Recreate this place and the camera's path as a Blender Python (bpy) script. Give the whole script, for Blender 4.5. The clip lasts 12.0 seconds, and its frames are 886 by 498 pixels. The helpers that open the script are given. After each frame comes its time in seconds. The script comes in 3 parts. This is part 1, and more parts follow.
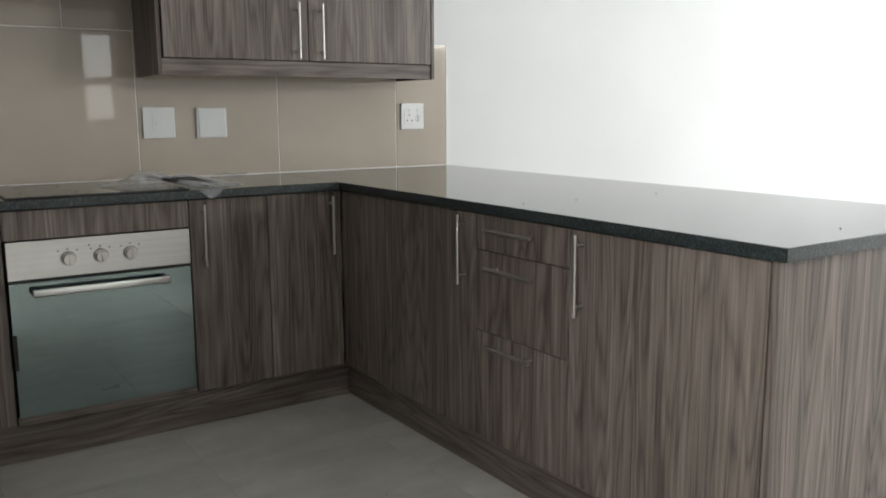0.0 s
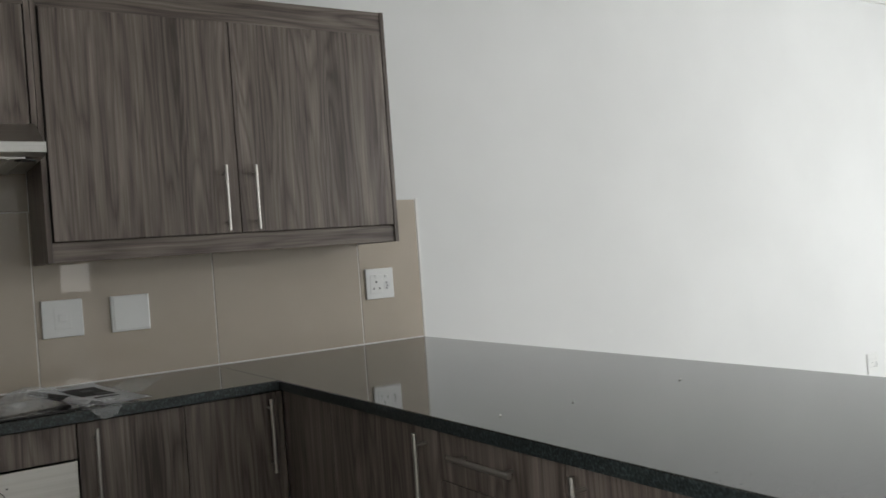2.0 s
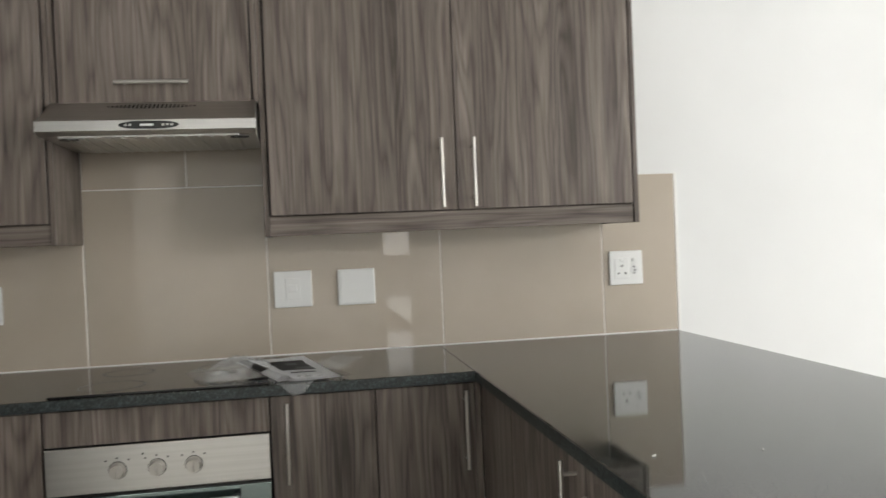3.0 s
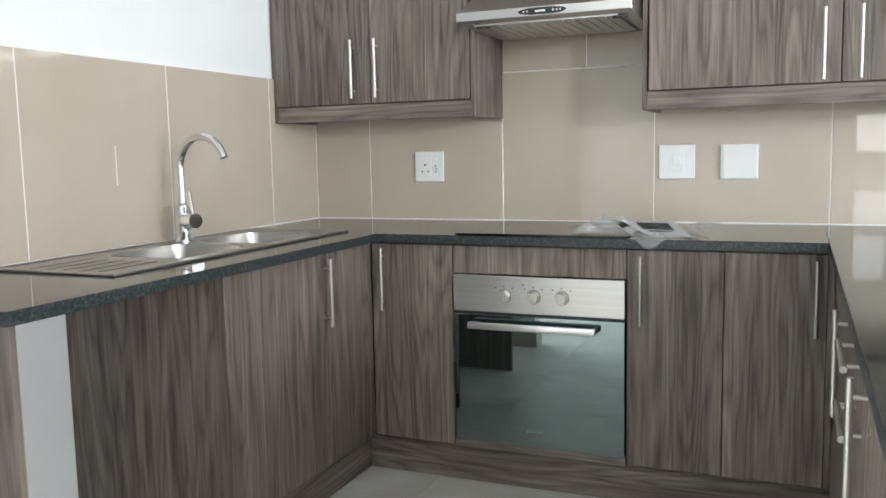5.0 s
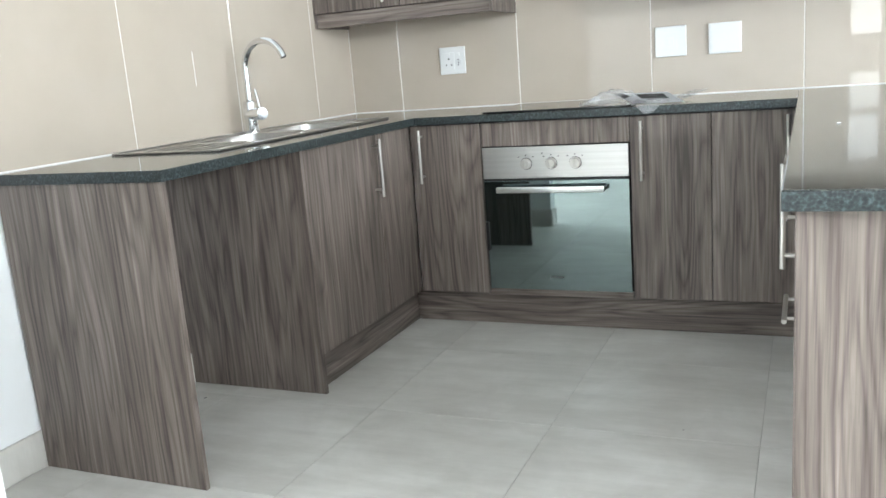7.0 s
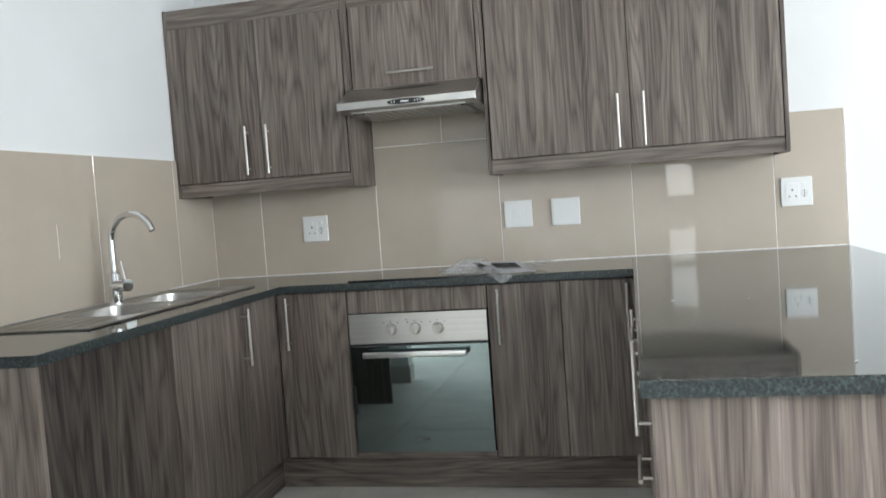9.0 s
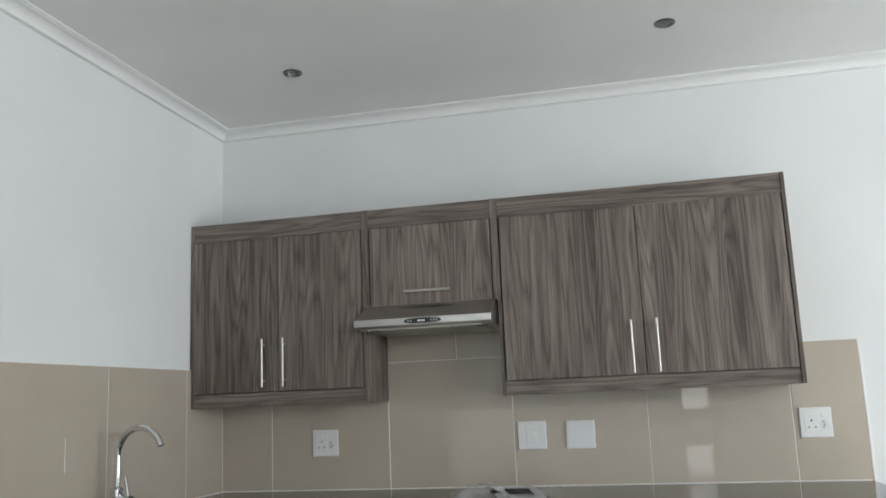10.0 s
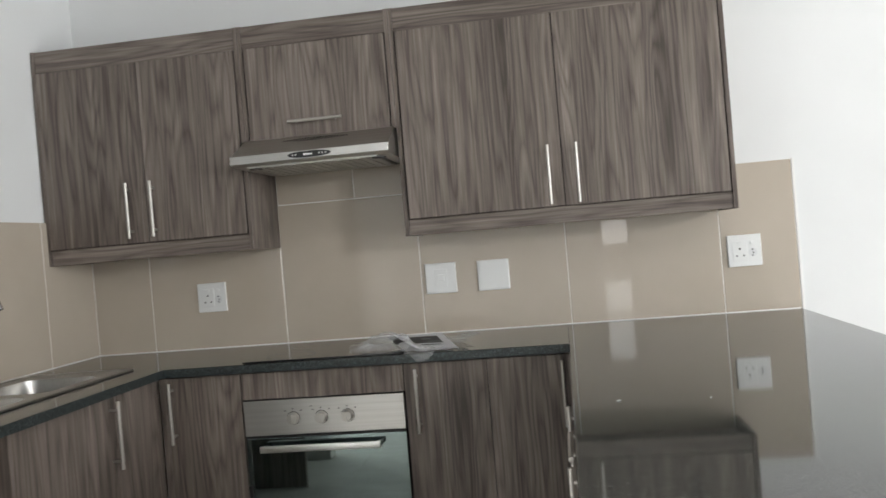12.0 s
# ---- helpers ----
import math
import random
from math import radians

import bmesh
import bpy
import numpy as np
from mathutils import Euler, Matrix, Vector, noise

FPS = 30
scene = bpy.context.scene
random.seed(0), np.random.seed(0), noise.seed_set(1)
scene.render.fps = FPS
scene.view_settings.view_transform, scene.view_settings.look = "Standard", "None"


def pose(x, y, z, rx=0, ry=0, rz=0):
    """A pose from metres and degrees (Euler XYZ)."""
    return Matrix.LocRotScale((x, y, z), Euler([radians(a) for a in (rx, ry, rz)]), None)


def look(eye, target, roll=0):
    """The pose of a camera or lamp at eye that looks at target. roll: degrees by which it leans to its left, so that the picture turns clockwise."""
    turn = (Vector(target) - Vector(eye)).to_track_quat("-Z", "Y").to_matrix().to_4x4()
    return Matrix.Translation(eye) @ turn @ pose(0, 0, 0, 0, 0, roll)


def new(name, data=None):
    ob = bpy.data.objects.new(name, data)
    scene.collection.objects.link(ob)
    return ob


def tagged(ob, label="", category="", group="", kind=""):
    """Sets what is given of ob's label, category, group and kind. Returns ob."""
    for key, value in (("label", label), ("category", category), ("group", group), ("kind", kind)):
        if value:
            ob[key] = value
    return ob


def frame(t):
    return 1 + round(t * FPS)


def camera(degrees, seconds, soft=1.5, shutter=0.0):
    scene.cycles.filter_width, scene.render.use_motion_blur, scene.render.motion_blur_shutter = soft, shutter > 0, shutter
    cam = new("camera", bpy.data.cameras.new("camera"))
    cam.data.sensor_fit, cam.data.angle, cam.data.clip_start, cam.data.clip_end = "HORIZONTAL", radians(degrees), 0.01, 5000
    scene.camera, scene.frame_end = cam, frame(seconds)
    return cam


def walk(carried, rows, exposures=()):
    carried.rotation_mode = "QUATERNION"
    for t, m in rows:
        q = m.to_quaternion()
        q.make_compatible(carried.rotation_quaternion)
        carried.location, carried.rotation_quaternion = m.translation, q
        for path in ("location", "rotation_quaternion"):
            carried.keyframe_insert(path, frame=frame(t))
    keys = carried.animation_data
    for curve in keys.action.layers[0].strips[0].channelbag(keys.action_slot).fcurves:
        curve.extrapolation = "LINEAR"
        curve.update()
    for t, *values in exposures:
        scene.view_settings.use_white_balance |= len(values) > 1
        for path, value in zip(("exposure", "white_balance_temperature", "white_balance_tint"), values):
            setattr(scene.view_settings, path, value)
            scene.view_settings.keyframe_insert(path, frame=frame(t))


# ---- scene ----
cam = camera(55.3, 12.0, shutter=0.18)
PATH = [
    (0, (0.586, -3.603, 1.167), (1.682, -1.962, 0.842), -0.3),
    (0.5, (0.655, -3.45, 1.232), (1.801, -1.819, 1.073), -0.4),
    (1, (0.762, -3.328, 1.238), (1.975, -1.738, 1.196), -2.7),
    (1.5, (0.954, -3.225, 1.28), (2.174, -1.64, 1.274), -3.3),
    (2, (1.097, -3.131, 1.262), (2.191, -1.456, 1.261), -4.2),
    (2.5, (1.381, -3.076, 1.304), (2.151, -1.23, 1.308), -4.6),
    (3, (1.592, -3.018, 1.288), (1.933, -1.047, 1.254), -2.4),
    (3.5, (1.783, -2.998, 1.277), (1.591, -1.008, 1.246), 1.5),
    (5.5, (2.012, -3.447, 1.13), (1.202, -1.651, 0.788), -2.5),
    (6, (2.056, -3.587, 1.094), (1.225, -1.822, 0.654), -3.2),
    (6.5, (2.142, -3.729, 1.088), (1.286, -1.98, 0.63), -3.7),
    (7, (2.117, -3.837, 1.092), (1.329, -2.048, 0.67), -4.5),
    (9, (2.086, -3.978, 1.197), (1.65, -2.029, 1.088), -4.1),
    (9.5, (2.1, -3.985, 1.276), (1.661, -2.039, 1.413), -3.5),
    (10, (2.087, -4.002, 1.297), (1.654, -2.081, 1.648), -2.4),
    (10.5, (2.085, -4.021, 1.355), (1.652, -2.117, 1.788), -1.9),
    (11, (2.053, -3.975, 1.336), (1.63, -2.046, 1.651), -1.7),
    (11.5, (2.061, -3.719, 1.271), (1.63, -1.767, 1.331), -4.1),
    (12, (2.094, -3.525, 1.269), (1.811, -1.545, 1.253), -4.8),
]
EXPOSURES = [(0.0, -0.20, 6650, 11), (0.5, -0.95, 6650, 10), (1.5, -1.10, 6650, 10), (2.0, -0.75, 6700, 11), (2.5, -0.30, 6900, 12), (3.5, 0.40, 6850, 12), (5.5, 1.10, 6200, 9), (6.5, 1.40, 6100, 8),
             (7.2, 1.30, 6100, 8), (9.0, 0.55, 6250, 9), (9.5, 0.10, 6300, 9), (10.0, 0.00, 6400, 9), (10.5, -0.20, 6500, 9), (11.0, -0.30, 6550, 10), (11.5, 0.05, 6600, 11), (12.0, 0.25, 6650, 12)]
walk(cam, [(t, look(eye, target, roll)) for t, eye, target, roll in PATH], EXPOSURES)

# ---- world and light ----
world = bpy.data.worlds.new("sky")
scene.world = world
world.use_nodes = True
wn = world.node_tree.nodes
sky = wn.new("ShaderNodeTexSky")
sky.sky_type = "NISHITA"
sky.sun_disc = False
sky.sun_elevation, sky.sun_rotation = radians(48), radians(200)
world.node_tree.links.new(sky.outputs[0], wn["Background"].inputs[0])
wn["Background"].inputs[1].default_value = 0.12

sun = new("sun", bpy.data.lights.new("sun", "SUN"))
sun.data.energy, sun.data.angle, sun.data.color = 1.0, radians(12), (1.0, 0.96, 0.9)
sun.matrix_world = look((0, 30, 33), (0, 0, 0))


def window_lamp(name, x, y, z, sx, sy, watts, target, color):
    la = bpy.data.lights.new(name, "AREA")
    la.shape, la.size, la.size_y, la.energy, la.color = "RECTANGLE", sx, sy, watts, color
    ob = new(name, la)
    ob.matrix_world = look((x, y, z), target)
    return ob


# daylight that enters by the glazed doors of the lounge, the tall narrow window behind and the hall
window_lamp("lounge_daylight", 8.02, -2.7, 1.1, 2.3, 2.0, 126, (0, -2.5, 1.3), (0.93, 0.98, 1.0))
# added fill to brighten the kitchen fronts; this source is invented
window_lamp("back_fill", 7.4, -6.17, 2.26, 0.9, 0.58, 108, (3.0, -0.4, 0.6), (0.97, 0.99, 1.0))

window_lamp("hall_daylight", -1.27, -3.95, 2.0, 1.9, 0.76, 94, (1.6, -2.9, 1.1), (0.96, 0.99, 1.0))
window_lamp("narrow_window_upper", 2.66, -6.16, 1.755, 0.28, 0.44, 1.7, (2.66, 0, 1.6), (0.95, 0.98, 1.0))
window_lamp("narrow_window_lower", 2.66, -6.16, 1.27, 0.28, 0.36, 1.2, (2.66, 0, 1.2), (0.95, 0.98, 1.0))


# ---- materials ----
def mat(name, color=(0.8, 0.8, 0.8), rough=0.5, metal=0.0, spec=0.5):
    m = bpy.data.materials.new(name)
    m.use_nodes = True
    b = m.node_tree.nodes["Principled BSDF"]
    b.inputs["Base Color"].default_value = (*color, 1)
    b.inputs["Roughness"].default_value = rough
    b.inputs["Metallic"].default_value = metal
    b.inputs["Specular IOR Level"].default_value = spec
    return m


def nd(m, kind, **inputs):
    n = m.node_tree.nodes.new(kind)
    for k, v in inputs.items():
        n.inputs[k.replace("_", " ")].default_value = v
    return n


def ln(m, a, b):
    m.node_tree.links.new(a, b)


def coords(m, scale, seed=0.0):
    """Object coordinates, shifted by the object's own random number, then stretched."""
    tc = nd(m, "ShaderNodeTexCoord")
    mp = nd(m, "ShaderNodeMapping")
    mp.inputs["Scale"].default_value = scale
    if seed:
        oi = nd(m, "ShaderNodeObjectInfo")
        mu = nd(m, "ShaderNodeMath")
        mu.operation = "MULTIPLY"
        mu.inputs[1].default_value = seed
        ln(m, oi.outputs["Random"], mu.inputs[0])
        cx = nd(m, "ShaderNodeCombineXYZ")
        for i in range(3):
            ln(m, mu.outputs[0], cx.inputs[i])
        ad = nd(m, "ShaderNodeVectorMath")
        ln(m, tc.outputs["Object"], ad.inputs[0])
        ln(m, cx.outputs[0], ad.inputs[1])
        ln(m, ad.outputs[0], mp.inputs["Vector"])
    else:
        ln(m, tc.outputs["Object"], mp.inputs["Vector"])
    return mp.outputs[0]


def ramp(m, fac, stops):
    r = nd(m, "ShaderNodeValToRGB")
    el = r.color_ramp.elements
    while len(el) < len(stops):
        el.new(0.5)
    for e, (p, c) in zip(el, stops):
        e.position, e.color = p, (*c, 1)
    ln(m, fac, r.inputs[0])
    return r.outputs[0]


def noise_tex(m, vec, scale, detail=3.0, rough=0.5, dist=0.0):
    n = nd(m, "ShaderNodeTexNoise", Scale=scale, Detail=detail, Roughness=rough, Distortion=dist)
    ln(m, vec, n.inputs["Vector"])
    return n.outputs["Fac"]


def math2(m, op, a, b):
    n = nd(m, "ShaderNodeMath")
    n.operation = op
    for i, v in enumerate((a, b)):
        if isinstance(v, (int, float)):
            n.inputs[i].default_value = v
        else:
            ln(m, v, n.inputs[i])
    return n.outputs[0]


def bump(m, height, strength, distance=0.002):
    b = nd(m, "ShaderNodeBump", Strength=strength, Distance=distance)
    ln(m, height, b.inputs["Height"])
    ln(m, b.outputs[0], m.node_tree.nodes["Principled BSDF"].inputs["Normal"])


def base(m):
    return m.node_tree.nodes["Principled BSDF"].inputs["Base Color"]


def wood(name, along):
    """Grey-brown walnut laminate; its streaked grain runs along one axis."""
    m = mat(name, rough=0.42, spec=0.4)

    def stretched(k, other=1.0):
        return tuple(k if ax == along else other for ax in "xyz")

    v = coords(m, (1, 1, 1), 7.0)
    warp = nd(m, "ShaderNodeTexNoise", Scale=1.0, Detail=2.0)
    mw = nd(m, "ShaderNodeMapping")
    mw.inputs["Scale"].default_value = stretched(2.2, 7.0)
    ln(m, v, mw.inputs["Vector"])
    ln(m, mw.outputs[0], warp.inputs["Vector"])
    sub = nd(m, "ShaderNodeVectorMath")
    sub.operation = "MULTIPLY_ADD"
    sub.inputs[1].default_value = (0.016, 0.016, 0.016)
    ln(m, warp.outputs["Color"], sub.inputs[0])
    ln(m, v, sub.inputs[2])

    def grain(k, scale, detail, rough):
        mp = nd(m, "ShaderNodeMapping")
        mp.inputs["Scale"].default_value = stretched(k)
        ln(m, sub.outputs[0], mp.inputs["Vector"])
        return noise_tex(m, mp.outputs[0], scale, detail, rough)

    bands = grain(0.035, 30.0, 2.0, 0.55)
    streak = grain(0.018, 120.0, 4.0, 0.68)
    figure = grain(0.085, 8.0, 2.0, 0.45)
    fine = grain(0.02, 330.0, 2.0, 0.6)
    rings = math2(m, "ADD", math2(m, "MULTIPLY", math2(m, "SINE", math2(m, "MULTIPLY", figure, 95.0), 0.0), 0.5), 0.5)
    rings = math2(m, "POWER", rings, 0.45)
    mix = math2(m, "ADD", math2(m, "MULTIPLY", bands, 0.30), math2(m, "MULTIPLY", streak, 0.34))
    mix = math2(m, "ADD", mix, math2(m, "MULTIPLY", rings, 0.095))
    mix = math2(m, "ADD", mix, math2(m, "MULTIPLY", figure, 0.15))
    mix = math2(m, "ADD", mix, math2(m, "MULTIPLY", fine, 0.14))
    col = ramp(m, mix, [(0.40, (0.061, 0.048, 0.041)), (0.47, (0.106, 0.084, 0.072)), (0.54, (0.155, 0.126, 0.108)), (0.60, (0.205, 0.170, 0.148)), (0.68, (0.285, 0.244, 0.216))])
    ln(m, col, base(m))
    bump(m, fine, 0.12, 0.0006)
    return m


M_WOOD, M_WOODH, M_WOODL = wood("walnut_laminate", "z"), wood("walnut_laminate_lying", "x"), wood("walnut_laminate_lying_across", "y")
# near-black carcass colour has the shade of the door gaps painted in
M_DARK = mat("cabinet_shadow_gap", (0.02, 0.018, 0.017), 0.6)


def plaster(name, color):
    m = mat(name, color, 0.75, spec=0.3)
    v = coords(m, (1, 1, 1))
    big = noise_tex(m, v, 1.3, 3.0)
    c2 = tuple(c * 0.955 for c in color)
    ln(m, ramp(m, big, [(0.35, c2), (0.65, color)]), base(m))
    bump(m, noise_tex(m, v, 130.0, 4.0), 0.08, 0.001)
    return m


M_WALL = plaster("white_wall_paint", (0.79, 0.80, 0.80))
M_CEIL = plaster("white_ceiling_paint", (0.89, 0.89, 0.88))
M_CORN = mat("cornice_paint", (0.82, 0.82, 0.815), 0.6)


def wall_tile():
    m = mat("glossy_beige_tile", rough=0.025, spec=0.5)
    v = coords(m, (1, 1, 1), 5.0)
    c = ramp(m, noise_tex(m, v, 2.5, 4.0, 0.6), [(0.3, (0.464, 0.404, 0.332)), (0.7, (0.50, 0.438, 0.364))])
    ln(m, c, base(m))
    bump(m, noise_tex(m, v, 5.0, 1.0), 0.025, 0.003)
    return m


M_TILE = wall_tile()
M_GROUT = mat("pale_grout", (0.8, 0.785, 0.75), 0.8)
M_SEAL = mat("white_sealant", (0.8, 0.79, 0.77), 0.4)


def floor_tile():
    m = mat("grey_floor_tile", rough=0.36, spec=0.45)
    v = coords(m, (1, 1, 1), 11.0)
    n = noise_tex(m, v, 3.2, 6.0, 0.62, 0.5)
    st = nd(m, "ShaderNodeMapping")
    st.inputs["Scale"].default_value = (1.2, 6.0, 1)
    ln(m, v, st.inputs["Vector"])
    n2 = noise_tex(m, st.outputs[0], 2.0, 5.0, 0.65)
    mx = math2(m, "ADD", math2(m, "MULTIPLY", n, 0.55), math2(m, "MULTIPLY", n2, 0.45))
    ln(m, ramp(m, mx, [(0.34, (0.43, 0.412, 0.378)), (0.5, (0.515, 0.498, 0.462)), (0.66, (0.62, 0.605, 0.568))]), base(m))
    ro = nd(m, "ShaderNodeMapRange")
    ro.inputs["To Min"].default_value, ro.inputs["To Max"].default_value = 0.28, 0.48
    ln(m, n, ro.inputs["Value"])
    ln(m, ro.outputs[0], m.node_tree.nodes["Principled BSDF"].inputs["Roughness"])
    bump(m, noise_tex(m, v, 60.0, 3.0), 0.06, 0.001)
    return m


M_FLOOR = floor_tile()
M_FGROUT = mat("floor_grout", (0.40, 0.387, 0.36), 0.85)


def granite(name, rough, depth):
    m = mat(name, rough=rough, spec=0.5)
    v = coords(m, (1, 1, 1))
    vo = nd(m, "ShaderNodeTexVoronoi", Scale=300.0 if depth < 0.1 else 170.0)
    ln(m, v, vo.inputs["Vector"])
    sp = noise_tex(m, v, 260.0 if depth < 0.1 else 120.0, 3.0, 0.75)
    f = math2(m, "ADD", math2(m, "MULTIPLY", sp, 0.7), math2(m, "MULTIPLY", vo.outputs["Distance"], 0.35))
    lo, hi = ((0.010, 0.011, 0.011), (0.11, 0.115, 0.105)) if depth < 0.1 else ((0.008, 0.011, 0.012), (0.06, 0.082, 0.083))
    ln(m, ramp(m, f, [(0.42, lo), (0.56, tuple((a + b) / 3 for a, b in zip(lo, hi))), (0.72, hi)]), base(m))
    if depth > 0.1:
        bump(m, f, depth * 0.6, 0.003)
    else:
        rg = nd(m, "ShaderNodeMapRange")
        rg.inputs["To Min"].default_value, rg.inputs["To Max"].default_value = 0.025, 0.075
        ln(m, noise_tex(m, v, 34.0, 5.0, 0.7), rg.inputs["Value"])
        ln(m, rg.outputs[0], m.node_tree.nodes["Principled BSDF"].inputs["Roughness"])
    return m


M_GRAN, M_GEDGE = granite("polished_black_granite", 0.07, 0.0), granite("honed_granite_edge", 0.38, 0.7)
M_CHROME = mat("chrome", (0.75, 0.76, 0.77), 0.08, 1.0)


def steel(name, rough, axis, k=1.0):
    m = mat(name, (0.58, 0.57, 0.55), rough, 1.0)
    v = coords(m, axis)
    n = noise_tex(m, v, 90.0, 3.0, 0.6)
    ln(m, ramp(m, n, [(0.3, (0.53 * k, 0.52 * k, 0.50 * k)), (0.7, (0.60 * k, 0.59 * k, 0.57 * k))]), base(m))
    bump(m, n, 0.05, 0.0005)
    return m


M_STEEL = steel("brushed_steel", 0.30, (0.02, 1, 1))
M_SINK = steel("satin_sink_steel", 0.3, (1, 0.05, 1), 0.72)
M_HANDLE = mat("brushed_nickel", (0.52, 0.50, 0.47), 0.38, 1.0)
M_GLASSDK = mat("dark_mirror_oven_glass", (0.007, 0.010, 0.010), 0.03, 0.0, 0.5)
M_GLASSDK.node_tree.nodes["Principled BSDF"].inputs["IOR"].default_value = 2.9
M_GLASSDK.node_tree.nodes["Principled BSDF"].inputs["Specular Tint"].default_value = (0.82, 1.0, 0.99, 1)
M_HOB = mat("black_hob_glass", (0.008, 0.008, 0.009), 0.06, 0.0, 0.6)
M_BLACK = mat("black_plastic", (0.012, 0.012, 0.012), 0.4)
M_PLATE = mat("white_plastic_plate", (0.78, 0.79, 0.78), 0.3)
M_PIN = mat("socket_hole", (0.02, 0.02, 0.02), 0.7)
M_PAPER = mat("white_paper", (0.92, 0.92, 0.93), 0.7)
M_INK = mat("grey_print", (0.085, 0.083, 0.085), 0.6)
M_PRINT = mat("faded_print", (0.16, 0.17, 0.17), 0.5)
M_OVENBAR = mat("bright_satin_steel", (0.74, 0.74, 0.73), 0.34, 1.0)
M_FRAME = mat("white_aluminium", (0.7, 0.71, 0.71), 0.4)
M_DLRIM = mat("satin_chrome_rim", (0.22, 0.21, 0.2), 0.3, 1.0)
M_LENS = mat("unlit_lamp_glass", (0.14, 0.135, 0.125), 0.15)
M_FILTER = steel("filter_mesh_steel", 0.4, (1, 0.05, 1))
M_CRUMB = mat("plaster_crumb", (0.45, 0.44, 0.42), 0.8)
M_SKIRT = M_FLOOR
M_GROUND = plaster("paving_outside", (0.35, 0.34, 0.31))


def film_mat():
    m = mat("clear_plastic_film", (0.9, 0.92, 0.93), 0.12)
    b = m.node_tree.nodes["Principled BSDF"]
    out = m.node_tree.nodes["Material Output"]
    tr = nd(m, "ShaderNodeBsdfTransparent")
    mx = nd(m, "ShaderNodeMixShader", Fac=0.27)
    ln(m, tr.outputs[0], mx.inputs[1])
    ln(m, b.outputs[0], mx.inputs[2])
    ln(m, mx.outputs[0], out.inputs["Surface"])
    return m


M_FILM = film_mat()


def pane_mat():
    m = mat("clear_glass", (0.9, 0.95, 0.95), 0.0)
    b = m.node_tree.nodes["Principled BSDF"]
    b.inputs["Transmission Weight"].default_value = 1.0
    b.inputs["IOR"].default_value = 1.1
    return m


M_PANE = pane_mat()


# ---- mesh helpers ----
def box(bm, x0, x1, y0, y1, z0, z1, bev=0.0, seg=1):
    m = Matrix.Translation(((x0 + x1) / 2, (y0 + y1) / 2, (z0 + z1) / 2)) @ Matrix.Diagonal((abs(x1 - x0), abs(y1 - y0), abs(z1 - z0), 1))
    made = bmesh.ops.create_cube(bm, size=1.0, matrix=m)["verts"]
    if bev:
        edges = list({e for v in made for e in v.link_edges})
        bmesh.ops.bevel(bm, geom=edges, offset=bev, segments=seg, affect="EDGES", profile=0.5)
    return bm


def boxes(*specs, bev=0.0, seg=1):
    bm = bmesh.new()
    for s in specs:
        box(bm, *s, bev=bev, seg=seg)
    return bm


def rod(bm, a, b, r, n=16, r2=None):
    a, b = Vector(a), Vector(b)
    d = b - a
    m = Matrix.Translation((a + b) / 2) @ d.to_track_quat("Z", "Y").to_matrix().to_4x4()
    bmesh.ops.create_cone(bm, cap_ends=True, segments=n, radius1=r, radius2=r if r2 is None else r2, depth=d.length, matrix=m)
    return bm


def tube(bm, pts, r, n=14):
    """A round pipe along a line of points, with closed ends."""
    rings = []
    for i, p in enumerate(pts):
        d = (Vector(pts[min(i + 1, len(pts) - 1)]) - Vector(pts[max(i - 1, 0)])).normalized()
        side = d.cross(Vector((0, 1, 0))).normalized()
        up = side.cross(d)
        rings.append([bm.verts.new(Vector(p) + r * (math.cos(2 * math.pi * j / n) * side + math.sin(2 * math.pi * j / n) * up)) for j in range(n)])
    for r0, r1 in zip(rings, rings[1:]):
        for j in range(n):
            bm.faces.new((r0[j], r0[(j + 1) % n], r1[(j + 1) % n], r1[j]))
    bm.faces.new(rings[0])
    bm.faces.new(rings[-1])
    bmesh.ops.recalc_face_normals(bm, faces=bm.faces)
    return bm


def prism(bm, outline, axis, a, b):
    """A closed outline drawn out along an axis from a to b."""
    def at(u, v, w):
        return {"x": (w, u, v), "y": (u, w, v), "z": (u, v, w)}[axis]
    lo = [bm.verts.new(at(u, v, a)) for u, v in outline]
    hi = [bm.verts.new(at(u, v, b)) for u, v in outline]
    bm.faces.new(lo)
    bm.faces.new(hi)
    for i in range(len(lo)):
        j = (i + 1) % len(lo)
        bm.faces.new((lo[i], lo[j], hi[j], hi[i]))
    bmesh.ops.recalc_face_normals(bm, faces=bm.faces)
    return bm


def origin(ob):
    o = Vector((0, 0, 0))
    while ob:
        o += ob.location
        ob = ob.parent
    return o


def thing(name, loc, label, category, group="", kind=""):
    ob = new(name)
    ob.location = loc
    ob.empty_display_size = 0.1
    return tagged(ob, label, category, group, kind)


def meshed(name, bm, material, smooth=False):
    me = bpy.data.meshes.new(name)
    for f in bm.faces:
        f.smooth = smooth
    bm.to_mesh(me)
    bm.free()
    for m in material if isinstance(material, (list, tuple)) else [material]:
        me.materials.append(m)
    if smooth:
        me.set_sharp_from_angle(angle=radians(40))
    return me


def part(name, bm, material, parent, label="", smooth=False):
    """One mesh, given in world places, under a thing or a part."""
    bmesh.ops.translate(bm, verts=bm.verts, vec=-origin(parent))
    ob = new(name, meshed(name, bm, material, smooth))
    ob.parent = parent
    return tagged(ob, label)


def single(name, bm, material, label, category, kind="", smooth=False):
    return tagged(new(name, meshed(name, bm, material, smooth)), label, category, "", kind)


